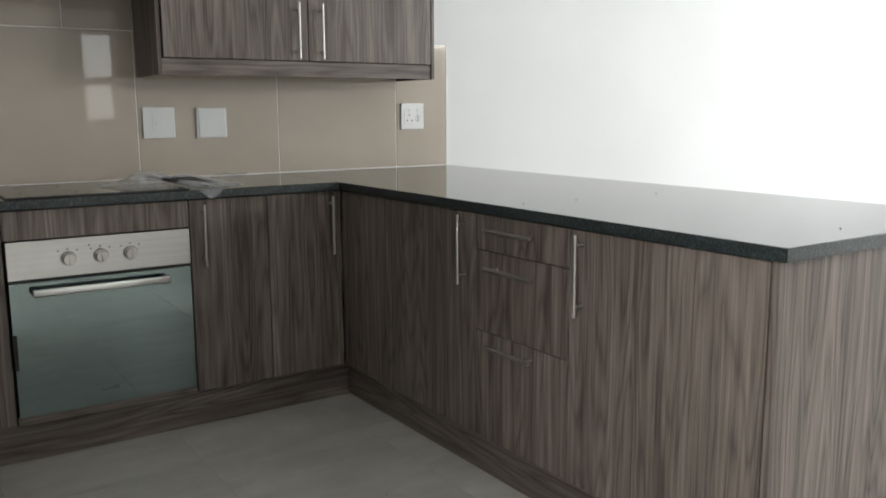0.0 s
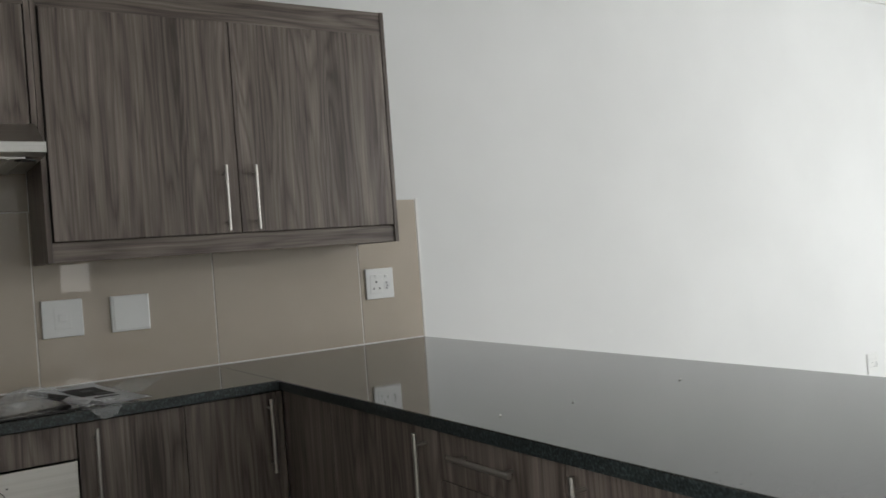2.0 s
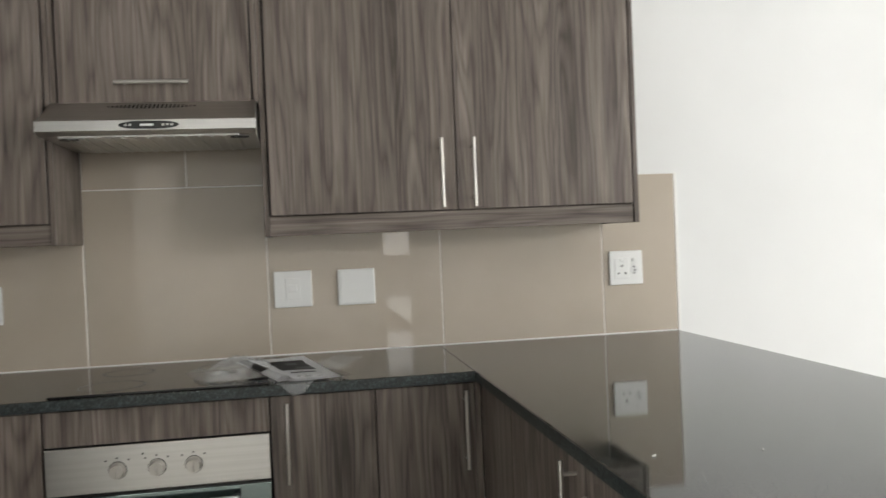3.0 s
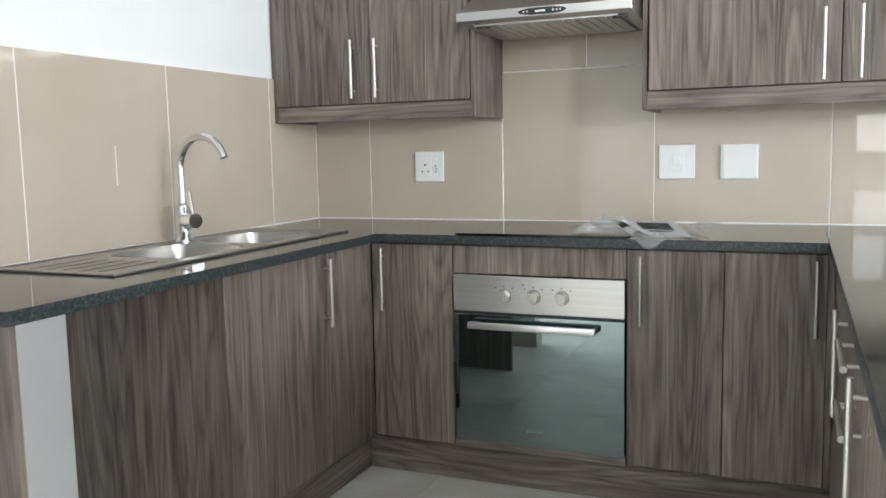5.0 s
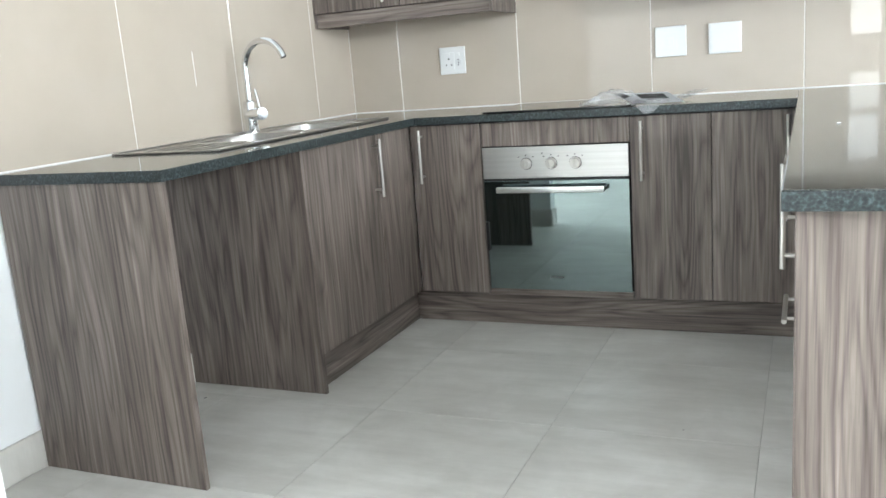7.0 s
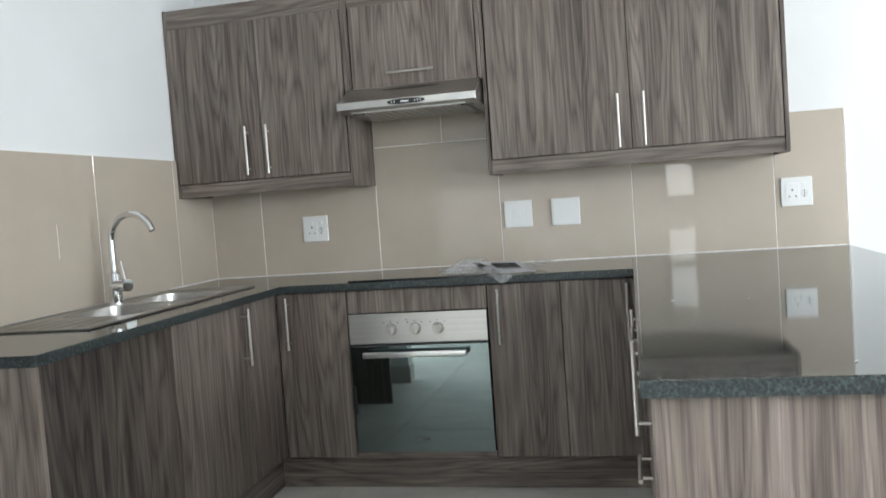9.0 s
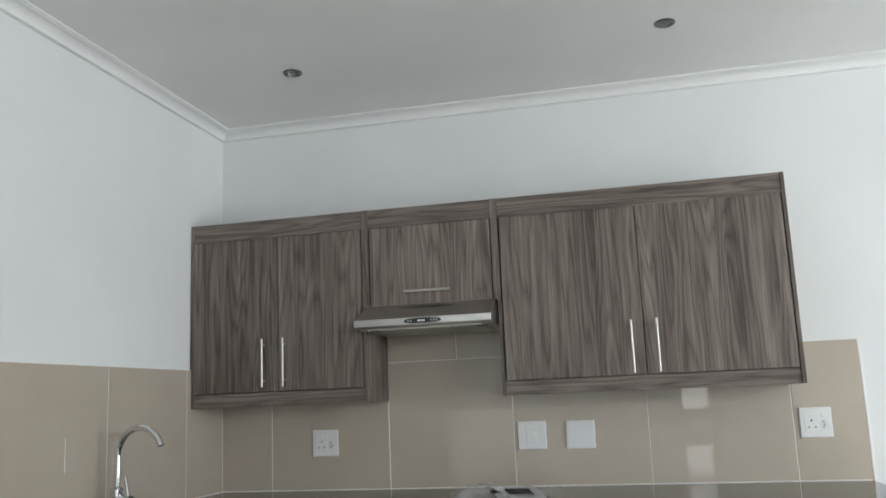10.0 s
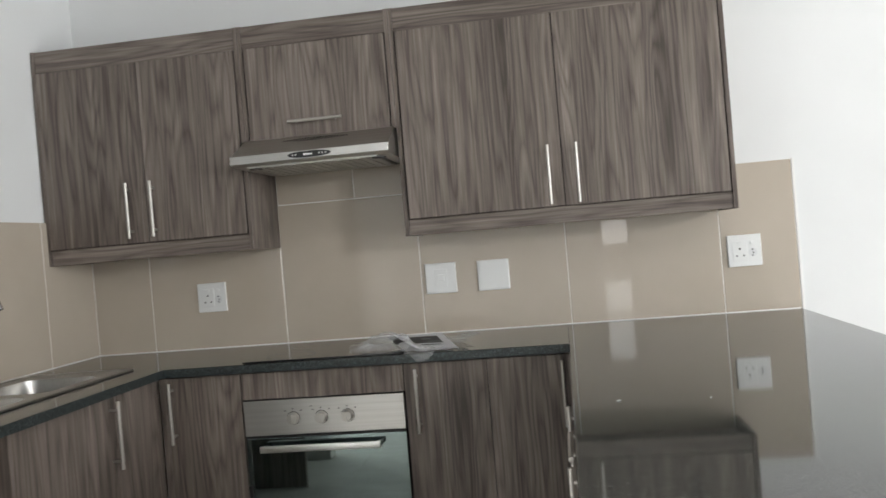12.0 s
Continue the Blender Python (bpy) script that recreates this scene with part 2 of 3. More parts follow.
# ---- fitted sizes ----
Z_TOP, SLAB = 0.89, 0.03
Z_UND = Z_TOP - SLAB
CEIL = 2.755
ROOM_X, ROOM_Y, HALL_X = 8.05, -6.2, -1.3
STUB_Y = -2.71
TILE_TOP = 1.484

# ---- structure ----
ST = "structure"
single("wall_north", boxes((-0.2, ROOM_X + 0.2, 0.0, 0.2, -0.05, CEIL)), M_WALL, "smooth white painted wall behind the kitchen", "wall", ST)
single("wall_west", boxes((-0.2, 0.0, STUB_Y, 0.0, -0.05, CEIL)), M_WALL, "smooth white painted wall beside the sink run", "wall", ST)
single("wall_stub", boxes((HALL_X, 0.568, STUB_Y - 0.1, STUB_Y, -0.05, CEIL)), M_WALL, "short white painted return wall by the hall", "wall", ST)


def wall_with_hole(name, axis, a0, a1, h0, h1, z0, z1, c0, c1, label):
    bm = bmesh.new()
    for u0, u1, w0, w1 in ((a0, h0, -0.05, CEIL), (h1, a1, -0.05, CEIL), (h0, h1, z1, CEIL), (h0, h1, -0.05, z0)):
        if w1 - w0 > 0.01 and u1 - u0 > 0.01:
            if axis == "x":
                box(bm, u0, u1, c0, c1, w0, w1)
            else:
                box(bm, c0, c1, u0, u1, w0, w1)
    return single(name, bm, M_WALL, label, "wall", ST)


def wall_holes_south():
    bm = bmesh.new()
    y0, y1 = ROOM_Y - 0.2, ROOM_Y
    for x0, x1, z0, z1 in ((HALL_X, 2.47, -0.05, CEIL), (2.47, 2.85, -0.05, 1.03), (2.47, 2.85, 2.03, CEIL), (2.85, 6.9, -0.05, CEIL), (6.9, 7.9, -0.05, 1.95), (6.9, 7.9, 2.55, CEIL), (7.9, ROOM_X, -0.05, CEIL)):
        box(bm, x0, x1, y0, y1, z0, z1)
    return single("wall_south", bm, M_WALL, "white painted outer wall with a narrow window and a made-up high one", "wall", ST)


wall_holes_south()
wall_with_hole("wall_hall", "y", ROOM_Y - 0.2, STUB_Y, -4.95, -2.95, 1.6, 2.4, HALL_X - 0.2, HALL_X, "white painted hall wall with a window")
wall_with_hole("wall_east", "y", ROOM_Y, 0.0, -3.9, -1.5, 0.0, 2.15, ROOM_X, ROOM_X + 0.2, "white painted outer wall with a glazed door")
single("ceiling", boxes((HALL_X - 0.2, ROOM_X + 0.2, ROOM_Y - 0.2, 0.2, CEIL, CEIL + 0.12)), M_CEIL, "flat white painted plasterboard ceiling", "ceiling", ST)
single("ground", boxes((-60, 60, -60, 60, -0.3, -0.06)), M_GROUND, "pale paving outside the house", "ground", ST)


def glazing(name, axis, u0, u1, z0, z1, c, bars, cross, label):
    w = thing(name, ((u0 + u1) / 2, c, z0) if axis == "x" else (c, (u0 + u1) / 2, z0), label, "window", "", ST)
    t = 0.045

    def b(bm, a0, a1, w0, w1, d):
        if axis == "x":
            box(bm, a0, a1, c - d, c + d, w0, w1)
        else:
            box(bm, c - d, c + d, a0, a1, w0, w1)
        return bm
    bm = bmesh.new()
    for a0, a1, w0, w1 in ((u0, u0 + t, z0, z1), (u1 - t, u1, z0, z1), (u0 + t, u1 - t, z0, z0 + t), (u0 + t, u1 - t, z1 - t, z1)):
        b(bm, a0, a1, w0, w1, 0.025)
    for i in range(1, bars):
        u = u0 + (u1 - u0) * i / bars
        b(bm, u - t / 2, u + t / 2, z0 + t, z1 - t, 0.024)
    if cross:
        b(bm, u0 + t, u1 - t, cross - 0.03, cross + 0.03, 0.023)
    part("window_frame", bm, M_FRAME, w)
    for i in range(bars):
        a0, a1 = u0 + (u1 - u0) * i / bars + 0.02, u0 + (u1 - u0) * (i + 1) / bars - 0.02
        p = part("pane", b(bmesh.new(), a0, a1, z0 + 0.02, z1 - 0.02, 0.003), M_PANE, w)
        p.visible_shadow = False
    return w


glazing("window_1", "x", 2.47, 2.85, 1.03, 2.03, ROOM_Y - 0.1, 1, 1.5, "narrow white framed window with a crossbar")
# unseen high window, made up to house the added fill lamp
glazing("added_window_2", "x", 6.9, 7.9, 1.95, 2.55, ROOM_Y - 0.1, 2, 0, "made-up white framed high window for the fill lamp")
glazing("window_3", "y", -4.95, -2.95, 1.6, 2.4, HALL_X - 0.1, 3, 0, "white framed hall window")
glazing("door_1", "y", -3.9, -1.5, 0.0, 2.15, ROOM_X + 0.1, 3, 0, "white framed sliding glass door")


def cornice(name, pts_axis, a, b, c, sign, label):
    """Coved cornice of stepped and hollow section; c is the wall plane, sign the way into the room."""
    prof = [(0, 0), (0.066, 0), (0.066, -0.006), (0.058, -0.009)]
    for i in range(7):
        th = math.pi / 2 * i / 6
        prof.append((0.052 - 0.036 * math.sin(th), -0.012 - 0.036 * (1 - math.cos(th))))
    prof += [(0.012, -0.05), (0, -0.052)]
    outline = [(c + sign * u, CEIL + v) for u, v in prof]
    bm = prism(bmesh.new(), outline, pts_axis, a, b)
    return single(name, bm, M_CORN, label, "cornice", ST)


cornice("trim_north", "x", 0.0, ROOM_X, 0.0, -1, "white coved plaster cornice")
cornice("trim_west", "y", STUB_Y, -0.012, 0.0, 1, "white coved plaster cornice")
cornice("trim_east", "y", ROOM_Y, -0.012, ROOM_X, -1, "white coved plaster cornice")

for nm, spec in (("baseboard_north", (3.03, ROOM_X, -0.012, 0.0, 0.0, 0.11)), ("baseboard_west", (0.0, 0.012, STUB_Y + 0.012, -1.457, 0.0, 0.115)),
                 ("baseboard_stub", (0.0, 0.568, STUB_Y, STUB_Y + 0.012, 0.0, 0.115)), ("baseboard_stub_end", (0.568, 0.58, STUB_Y - 0.1, STUB_Y + 0.012, 0.0, 0.115)),
                 ("baseboard_east", (ROOM_X - 0.012, ROOM_X, -1.5, -0.012, 0.0, 0.11)), ("baseboard_south", (HALL_X, ROOM_X, ROOM_Y, ROOM_Y + 0.012, 0.0, 0.11))):
    single(nm, boxes(spec, bev=0.002), M_SKIRT, "grey tile skirting along the wall foot", "skirting", ST)

# worktop sealant and tile edge strip
seal = bmesh.new()
prism(seal, [(0.0, Z_TOP), (-0.015, Z_TOP), (-0.013, Z_TOP + 0.003), (0.0, Z_TOP + 0.006)], "x", 0.012, 3.0)
single("trim_sealant_north", seal, M_SEAL, "white sealant bead along the worktop", "sealant", ST)
seal = bmesh.new()
prism(seal, [(0.0, Z_TOP), (0.015, Z_TOP), (0.013, Z_TOP + 0.003), (0.0, Z_TOP + 0.006)], "y", -2.148, -0.012)
single("trim_sealant_west", seal, M_SEAL, "white sealant bead along the worktop", "sealant", ST)
single("trim_tile_edge", boxes((3.008, 3.018, -0.011, 0.0, Z_TOP, TILE_TOP + 0.002), bev=0.001), M_SEAL, "white edge strip closing the wall tiles", "trim", ST)


# ---- worktop ----
def slab(name, x0, x1, y0, y1, parent):
    bm = box(bmesh.new(), x0, x1, y0, y1, Z_UND, Z_TOP)
    top_edges = [e for e in bm.edges if all(v.co.z > Z_TOP - 0.001 for v in e.verts)]
    bmesh.ops.bevel(bm, geom=top_edges, offset=0.0025, segments=2, affect="EDGES", profile=0.5)
    for f in bm.faces:
        f.material_index = 1 if abs(f.normal.z) < 0.3 else 0
    return part(name, bm, [M_GRAN, M_GEDGE], parent)


def cut_slab(name, x0, x1, y0, y1, hole, parent):
    """A slab with a square hole right through it for the sink."""
    hx0, hx1, hy0, hy1 = hole
    bm = boxes((x0, hx0, y0, y1, Z_UND, Z_TOP), (hx1, x1, y0, y1, Z_UND, Z_TOP), (hx0, hx1, y0, hy0, Z_UND, Z_TOP), (hx0, hx1, hy1, y1, Z_UND, Z_TOP))
    bmesh.ops.remove_doubles(bm, verts=bm.verts, dist=0.0001)
    for f in bm.faces:
        f.normal_update()
        f.material_index = 1 if abs(f.normal.z) < 0.3 else 0
    return part(name, bm, [M_GRAN, M_GEDGE], parent)


worktop = thing("worktop", (1.5, -0.3, Z_UND), "polished black speckled granite worktop in a U shape", "worktop")
SINK = (0.055, 0.475, -1.735, -0.585)
cut_slab("left_slab", 0.0, 0.618, -2.162, -0.629, (0.09, 0.44, -1.5, -0.64), worktop)
slab("back_slab", 0.0, 2.085, -0.629, 0.0, worktop)
slab("peninsula_slab", 2.085, 3.006, -2.6, 0.0, worktop)


# ---- cabinet pieces ----
def bar_handle(parent, p, q, out):
    """A round bar pull from p to q on two posts; out is the way off the door and the distance of the bar's middle."""
    p, q, out = Vector(p), Vector(q), Vector(out)
    bm = rod(bmesh.new(), p + out, q + out, 0.006, 12)
    d = (q - p).normalized() * 0.028
    for s in (p + d, q - d):
        rod(bm, s, s + out, 0.0045, 10)
    return part("handle", bm, M_HANDLE, parent, "brushed steel bar handle", True)


def leaf(name, parent, spec, handle=None, label=""):
    d = part(name, boxes(spec, bev=0.0012), M_WOOD, parent, label)
    if handle:
        bar_handle(d, *handle)
    return d


BF, BT = -0.602, 0.02      # front of the back run's doors, door thickness
DZ0, DZ1 = 0.142, 0.853    # door bottom and top


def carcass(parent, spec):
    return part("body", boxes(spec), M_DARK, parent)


# back run
u = thing("base_cabinet", (0.75, -0.3, 0), "narrow walnut-laminate base cabinet with one bar handle", "cabinet")
carcass(u, (0.605, 0.8955, BF + BT + 0.002, -0.01, 0.136, Z_UND - 0.001))
leaf("corner_post", u, (0.5805, 0.6055, BF + 0.003, BF + BT, DZ0, DZ1))
leaf("door", u, (0.607, 0.894, BF, BF + BT, DZ0, DZ1), ((0.634, BF, 0.615), (0.634, BF, 0.838), (0, -0.032, 0)))

u = thing("oven_housing", (1.2, -0.3, 0), "walnut-laminate housing round the built-in oven", "cabinet")
carcass(u, (0.8965, 1.4975, -0.56, -0.01, 0.136, Z_UND - 0.001))
part("bottom_rail", boxes((0.898, 1.496, BF, BF + BT, 0.137, 0.1635), bev=0.001), M_WOODH, u)
leaf("top_panel", u, (0.898, 1.496, BF, BF + BT, 0.757, DZ1))

u = thing("base_cabinet", (1.8, -0.3, 0), "two-door walnut-laminate base cabinet with bar handles", "cabinet")
carcass(u, (1.4985, 2.104, BF + BT + 0.002, -0.01, 0.136, Z_UND - 0.001))
leaf("door", u, (1.5, 1.794, BF, BF + BT, DZ0, DZ1), ((1.545, BF, 0.611), (1.545, BF, 0.836), (0, -0.032, 0)))
leaf("corner_post", u, (2.0865, 2.1045, BF + 0.003, BF + BT, DZ0, DZ1))
leaf("door", u, (1.797, 2.085, BF, BF + BT, DZ0, DZ1), ((2.055, BF, 0.608), (2.055, BF, 0.836), (0, -0.032, 0)))

# plinths
for nm, spec in (("plinth", (0.537, 2.143, -0.565, -0.549, 0, 0.136)), ("plinth.001", (0.521, 0.537, -1.438, -0.549, 0, 0.136)), ("plinth.002", (2.143, 2.159, -2.552, -0.549, 0, 0.136))):
    single("plinth", boxes(spec, bev=0.001), M_WOODH if nm == "plinth" else M_WOODL, "walnut-laminate plinth below the base cabinets", "plinth")

# sink run
LF = 0.58
u = thing("sink_cabinet", (0.3, -1.0, 0), "walnut-laminate sink cabinet beside an open appliance bay", "cabinet")
carcass(u, (0.03, LF - BT - 0.002, -1.436, -0.606, 0.136, 0.66))
leaf("side_panel", u, (0.001, LF, -1.455, -1.438, 0.0, Z_UND - 0.001))
leaf("door", u, (LF - BT, LF, -1.436, -0.915, DZ0, DZ1), ((LF, -0.945, 0.615), (LF, -0.945, 0.838), (0.032, 0, 0)))
leaf("filler_panel", u, (LF - BT, LF, -0.912, -0.606, DZ0, DZ1))
u = thing("end_panel", (0.3, -2.144, 0), "upright walnut-laminate panel closing the open bay", "panel")
part("board", boxes((0.014, LF + 0.0265, -2.152, -2.136, 0.0, Z_UND - 0.001), bev=0.0008), M_WOOD, u)
part("edge_band", boxes((LF + 0.0267, LF + 0.028, -2.152, -2.136, 0.0, Z_UND - 0.001)), M_WOOD, u)

# peninsula
RF = 2.105
u = thing("base_cabinet", (2.4, -1.0, 0), "tall-doored walnut-laminate corner cabinet in the peninsula", "cabinet")
carcass(u, (RF + BT + 0.002, 2.68, -1.51, -0.61, 0.137, Z_UND - 0.001))
leaf("filler_panel", u, (RF, RF + BT, -0.95, -0.606, DZ0, DZ1))
leaf("door", u, (RF, RF + BT, -1.509, -0.953, DZ0, DZ1), ((RF, -1.457, 0.625), (RF, -1.457, 0.845), (-0.032, 0, 0)))

u = thing("drawer_unit", (2.4, -1.67, 0), "three-drawer walnut-laminate unit with bar handles", "cabinet")
carcass(u, (RF + BT + 0.002, 2.68, -1.939, -1.512, 0.137, Z_UND - 0.001))
for z0, z1, zh in ((0.745, DZ1, 0.811), (0.49, 0.742, 0.694), (DZ0, 0.487, 0.452)):
    leaf("drawer", u, (RF - (0.003 if z0 > 0.7 else 0), RF + BT, -1.938, -1.512, z0, z1), ((RF, -1.594, zh), (RF, -1.812, zh), (-0.032, 0, 0)))

u = thing("base_cabinet", (2.4, -2.2, 0), "walnut-laminate end cabinet of the peninsula with one bar handle", "cabinet")
carcass(u, (RF + BT + 0.002, 2.68, -2.551, -1.941, 0.137, Z_UND - 0.001))
leaf("door", u, (RF, RF + BT, -2.549, -1.941, DZ0, DZ1), ((RF, -1.993, 0.625), (RF, -1.993, 0.845), (-0.032, 0, 0)))
u = thing("end_panel", (2.5, -2.565, 0), "wide walnut-laminate panel closing the peninsula", "panel")
part("board", boxes((RF - 0.0005, 2.985, -2.574, -2.556, 0.0, Z_UND - 0.001), bev=0.0008), M_WOOD, u)
part("edge_band", boxes((RF - 0.002, RF - 0.0007, -2.574, -2.556, 0.0, Z_UND - 0.001)), M_WOOD, u)
single("back_panel", boxes((2.685, 2.701, -2.553, -0.012, 0.0, Z_UND - 0.001), bev=0.0012), M_WOOD, "walnut-laminate panel on the lounge side", "panel")

# wall cabinets
UF, UZ0, UZ1 = -0.326, 1.303, 2.181
UD0, UD1 = 1.368, 2.09


def wall_unit(x0, x1, z0, doors, handles, label):
    w = thing("wall_cabinet", ((x0 + x1) / 2, -0.15, z0), label, "cabinet", "wall cabinets in a row")
    t = 0.016
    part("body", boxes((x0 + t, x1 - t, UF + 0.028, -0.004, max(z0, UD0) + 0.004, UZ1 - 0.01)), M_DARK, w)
    part("side_panel", boxes((x0, x0 + t, UF, -0.002, z0, UZ1), bev=0.001), M_WOOD, w)
    part("side_panel", boxes((x1 - t, x1, UF, -0.002, z0, UZ1), bev=0.001), M_WOOD, w)
    part("top_rail", boxes((x0 + t, x1 - t, UF + 0.004, UF + 0.02, UD1 + 0.002, UZ1 - 0.001), bev=0.001), M_WOODH, w, "lying-grain top rail")
    if z0 < 1.5:
        part("bottom_rail", boxes((x0 + t, x1 - t, UF + 0.008, UF + 0.024, z0 + 0.001, UD0 - 0.003), bev=0.001), M_WOODH, w, "lying-grain bottom rail")
        part("base_board", boxes((x0 + t, x1 - t, UF + 0.026, -0.004, UD0 - 0.016, UD0)), M_WOODH, w)
    for (a, b), h in zip(doors, handles):
        leaf("door", w, (a, b, UF - 0.004, UF + 0.014, UD0 if z0 < 1.5 else z0 + 0.004, UD1), h)
    return w


wall_unit(0.004, 0.887, UZ0, ((0.022, 0.4552), (0.4588, 0.866)), (((0.386, UF, 1.388), (0.386, UF, 1.61), (0, -0.034, 0)), ((0.489, UF, 1.388), (0.489, UF, 1.61), (0, -0.034, 0))), "two-door walnut-laminate wall cabinet in the corner")
wall_unit(0.8885, 1.4955, 1.722, ((0.9105, 1.4735),), (((1.076, UF, 1.784), (1.291, UF, 1.784), (0, -0.034, 0)),), "short walnut-laminate wall cabinet above the extractor")
wall_unit(1.497, 2.733, UZ0, ((1.519, 2.1108), (2.1142, 2.7115)), (((2.061, UF, 1.376), (2.061, UF, 1.597), (0, -0.034, 0)), ((2.166, UF, 1.376), (2.166, UF, 1.597), (0, -0.034, 0))), "wide two-door walnut-laminate wall cabinet")

# ---- extractor hood ----
hood = thing("extractor_hood", (1.19, -0.25, 1.615), "slim brushed-steel extractor hood under the short cabinet", "extractor hood")
HX0, HX1, HY = 0.886, 1.489, -0.492
HOOD_SIDE = [(-0.03, 1.612), (-0.03, 1.732), (-0.32, 1.732), (HY + 0.012, 1.651), (HY, 1.65), (HY, 1.624), (HY + 0.03, 1.612)]
part("body", prism(bmesh.new(), HOOD_SIDE, "x", HX0, HX1), M_STEEL, hood)
part("front_strip", boxes((HX0 - 0.002, HX1 + 0.002, HY - 0.004, HY + 0.012, 1.62, 1.652), bev=0.002), M_STEEL, hood, "bright brushed-steel front strip")
ctl = part("control_panel", prism(bmesh.new(), [(1.193 + 0.083 * math.copysign(abs(math.cos(a)) ** 0.7, math.cos(a)), 1.636 + 0.0115 * math.sin(a)) for a in (2 * math.pi * k / 28 for k in range(28))], "y", HY - 0.0065, HY - 0.003), M_BLACK, hood, "black switch strip")
for x in (1.13, 1.142, 1.232, 1.244, 1.256):
    part("button", rod(bmesh.new(), (x, HY - 0.0085, 1.636), (x, HY - 0.005, 1.636), 0.0035, 10), M_STEEL, ctl)
part("print", boxes((1.17, 1.205, HY - 0.0072, HY - 0.006, 1.633, 1.639)), M_PLATE, ctl)
HS = math.atan2(1.732 - 1.651, -0.32 - (HY + 0.012))
for i in range(22):
    x = 1.06 + i * 0.0118
    half = 0.019 * max(0.2, 1 - (abs(i - 10.5) / 11.5) ** 2)
    bm = box(bmesh.new(), -0.0028, 0.0028, -half, half, -0.001, 0.0012)
    bm.transform(Matrix.Translation((x, -0.366, 1.732 - 0.046 * math.tan(HS))) @ Matrix.Rotation(HS, 4, "X"))
    part("vent_slot", bm, M_PIN, hood)
part("filter", boxes((HX0 + 0.05, HX1 - 0.05, -0.46, -0.06, 1.606, 1.6125), bev=0.001), M_FILTER, hood, "steel mesh grease filter")
for i in range(14):
    x = HX0 + 0.075 + i * 0.036
    part("filter_rib", boxes((x, x + 0.006, -0.45, -0.07, 1.603, 1.606)), M_STEEL, hood)
for x in (HX0 + 0.075, HX1 - 0.05):
    part("lamp", rod(bmesh.new(), (x, -0.43, 1.6035), (x, -0.43, 1.6058), 0.026, 20), M_BLACK, hood, "small unlit lamp cover")
part("filter_latch", boxes((1.42, 1.47, -0.447, -0.437, 1.601, 1.6058), bev=0.001), M_BLACK, hood)

# ---- oven ----
oven = thing("oven", (1.197, -0.58, 0.16), "built-in oven with steel panel and dark mirrored glass door", "oven")
OX0, OX1, OF = 0.902, 1.4945, -0.612
part("body", boxes((OX0 + 0.01, OX1 - 0.01, -0.599, -0.565, 0.168, 0.75)), M_BLACK, oven)
pan = part("control_panel", boxes((OX0, OX1, OF, -0.6, 0.627, 0.753), bev=0.002, seg=2), M_STEEL, oven, "brushed-steel control panel")
for x in (1.088, 1.191, 1.288):
    kb = rod(bmesh.new(), (x, OF, 0.686), (x, OF - 0.006, 0.686), 0.0225, 28)
    rod(kb, (x, OF - 0.006, 0.686), (x, OF - 0.026, 0.686), 0.0205, 28, 0.018)
    box(kb, x - 0.003, x + 0.003, OF - 0.0285, OF - 0.02, 0.67, 0.702, bev=0.001)
    part("knob", kb, M_HANDLE, pan, "round steel knob", True)
    part("knob_ring", rod(bmesh.new(), (x, OF + 0.001, 0.686), (x, OF - 0.0015, 0.686), 0.0243, 28), M_BLACK, pan)
    for k in range(3):
        part("mark", boxes((x - 0.004 + 0.03 * (k - 1), x + 0.002 + 0.03 * (k - 1), OF - 0.0006, OF + 0.001, 0.717 - 0.006 * abs(k - 1), 0.721 - 0.006 * abs(k - 1))), M_INK, pan)
for z in (0.726,):
    part("lamp", rod(bmesh.new(), (1.155, OF - 0.001, z), (1.155, OF + 0.001, z), 0.003, 10), M_BLACK, pan)
door = part("door", boxes((OX0, OX1, OF + 0.002, -0.6, 0.165, 0.617), bev=0.002, seg=2), M_GLASSDK, oven, "dark mirrored glass door")
part("door_strip", boxes((OX0 + 0.002, OX1 - 0.002, OF + 0.006, -0.601, 0.6175, 0.6265)), M_BLACK, oven)
hb = bmesh.new()
box(hb, 0.968, 1.408, OF - 0.046, OF - 0.03, 0.574, 0.598, bev=0.004, seg=2)
part("handle", hb, M_OVENBAR, door, "flat steel bar handle", True)
for x in (0.977, 1.399):
    part("handle_post", boxes((x - 0.009, x + 0.009, OF - 0.034, OF + 0.003, 0.578, 0.594), bev=0.002), M_BLACK, door)
part("print", boxes((1.163, 1.168, OF + 0.0014, OF + 0.0025, 0.214, 0.226), (1.172, 1.19, OF + 0.0014, OF + 0.0025, 0.216, 0.224), (1.194, 1.222, OF + 0.0014, OF + 0.0025, 0.216, 0.224)), M_PRINT, door, "small pale maker's mark")
part("side_latch", boxes((OX0 - 0.002, OX0 + 0.012, OF - 0.006, OF + 0.006, 0.33, 0.45), bev=0.002), M_BLACK, oven)

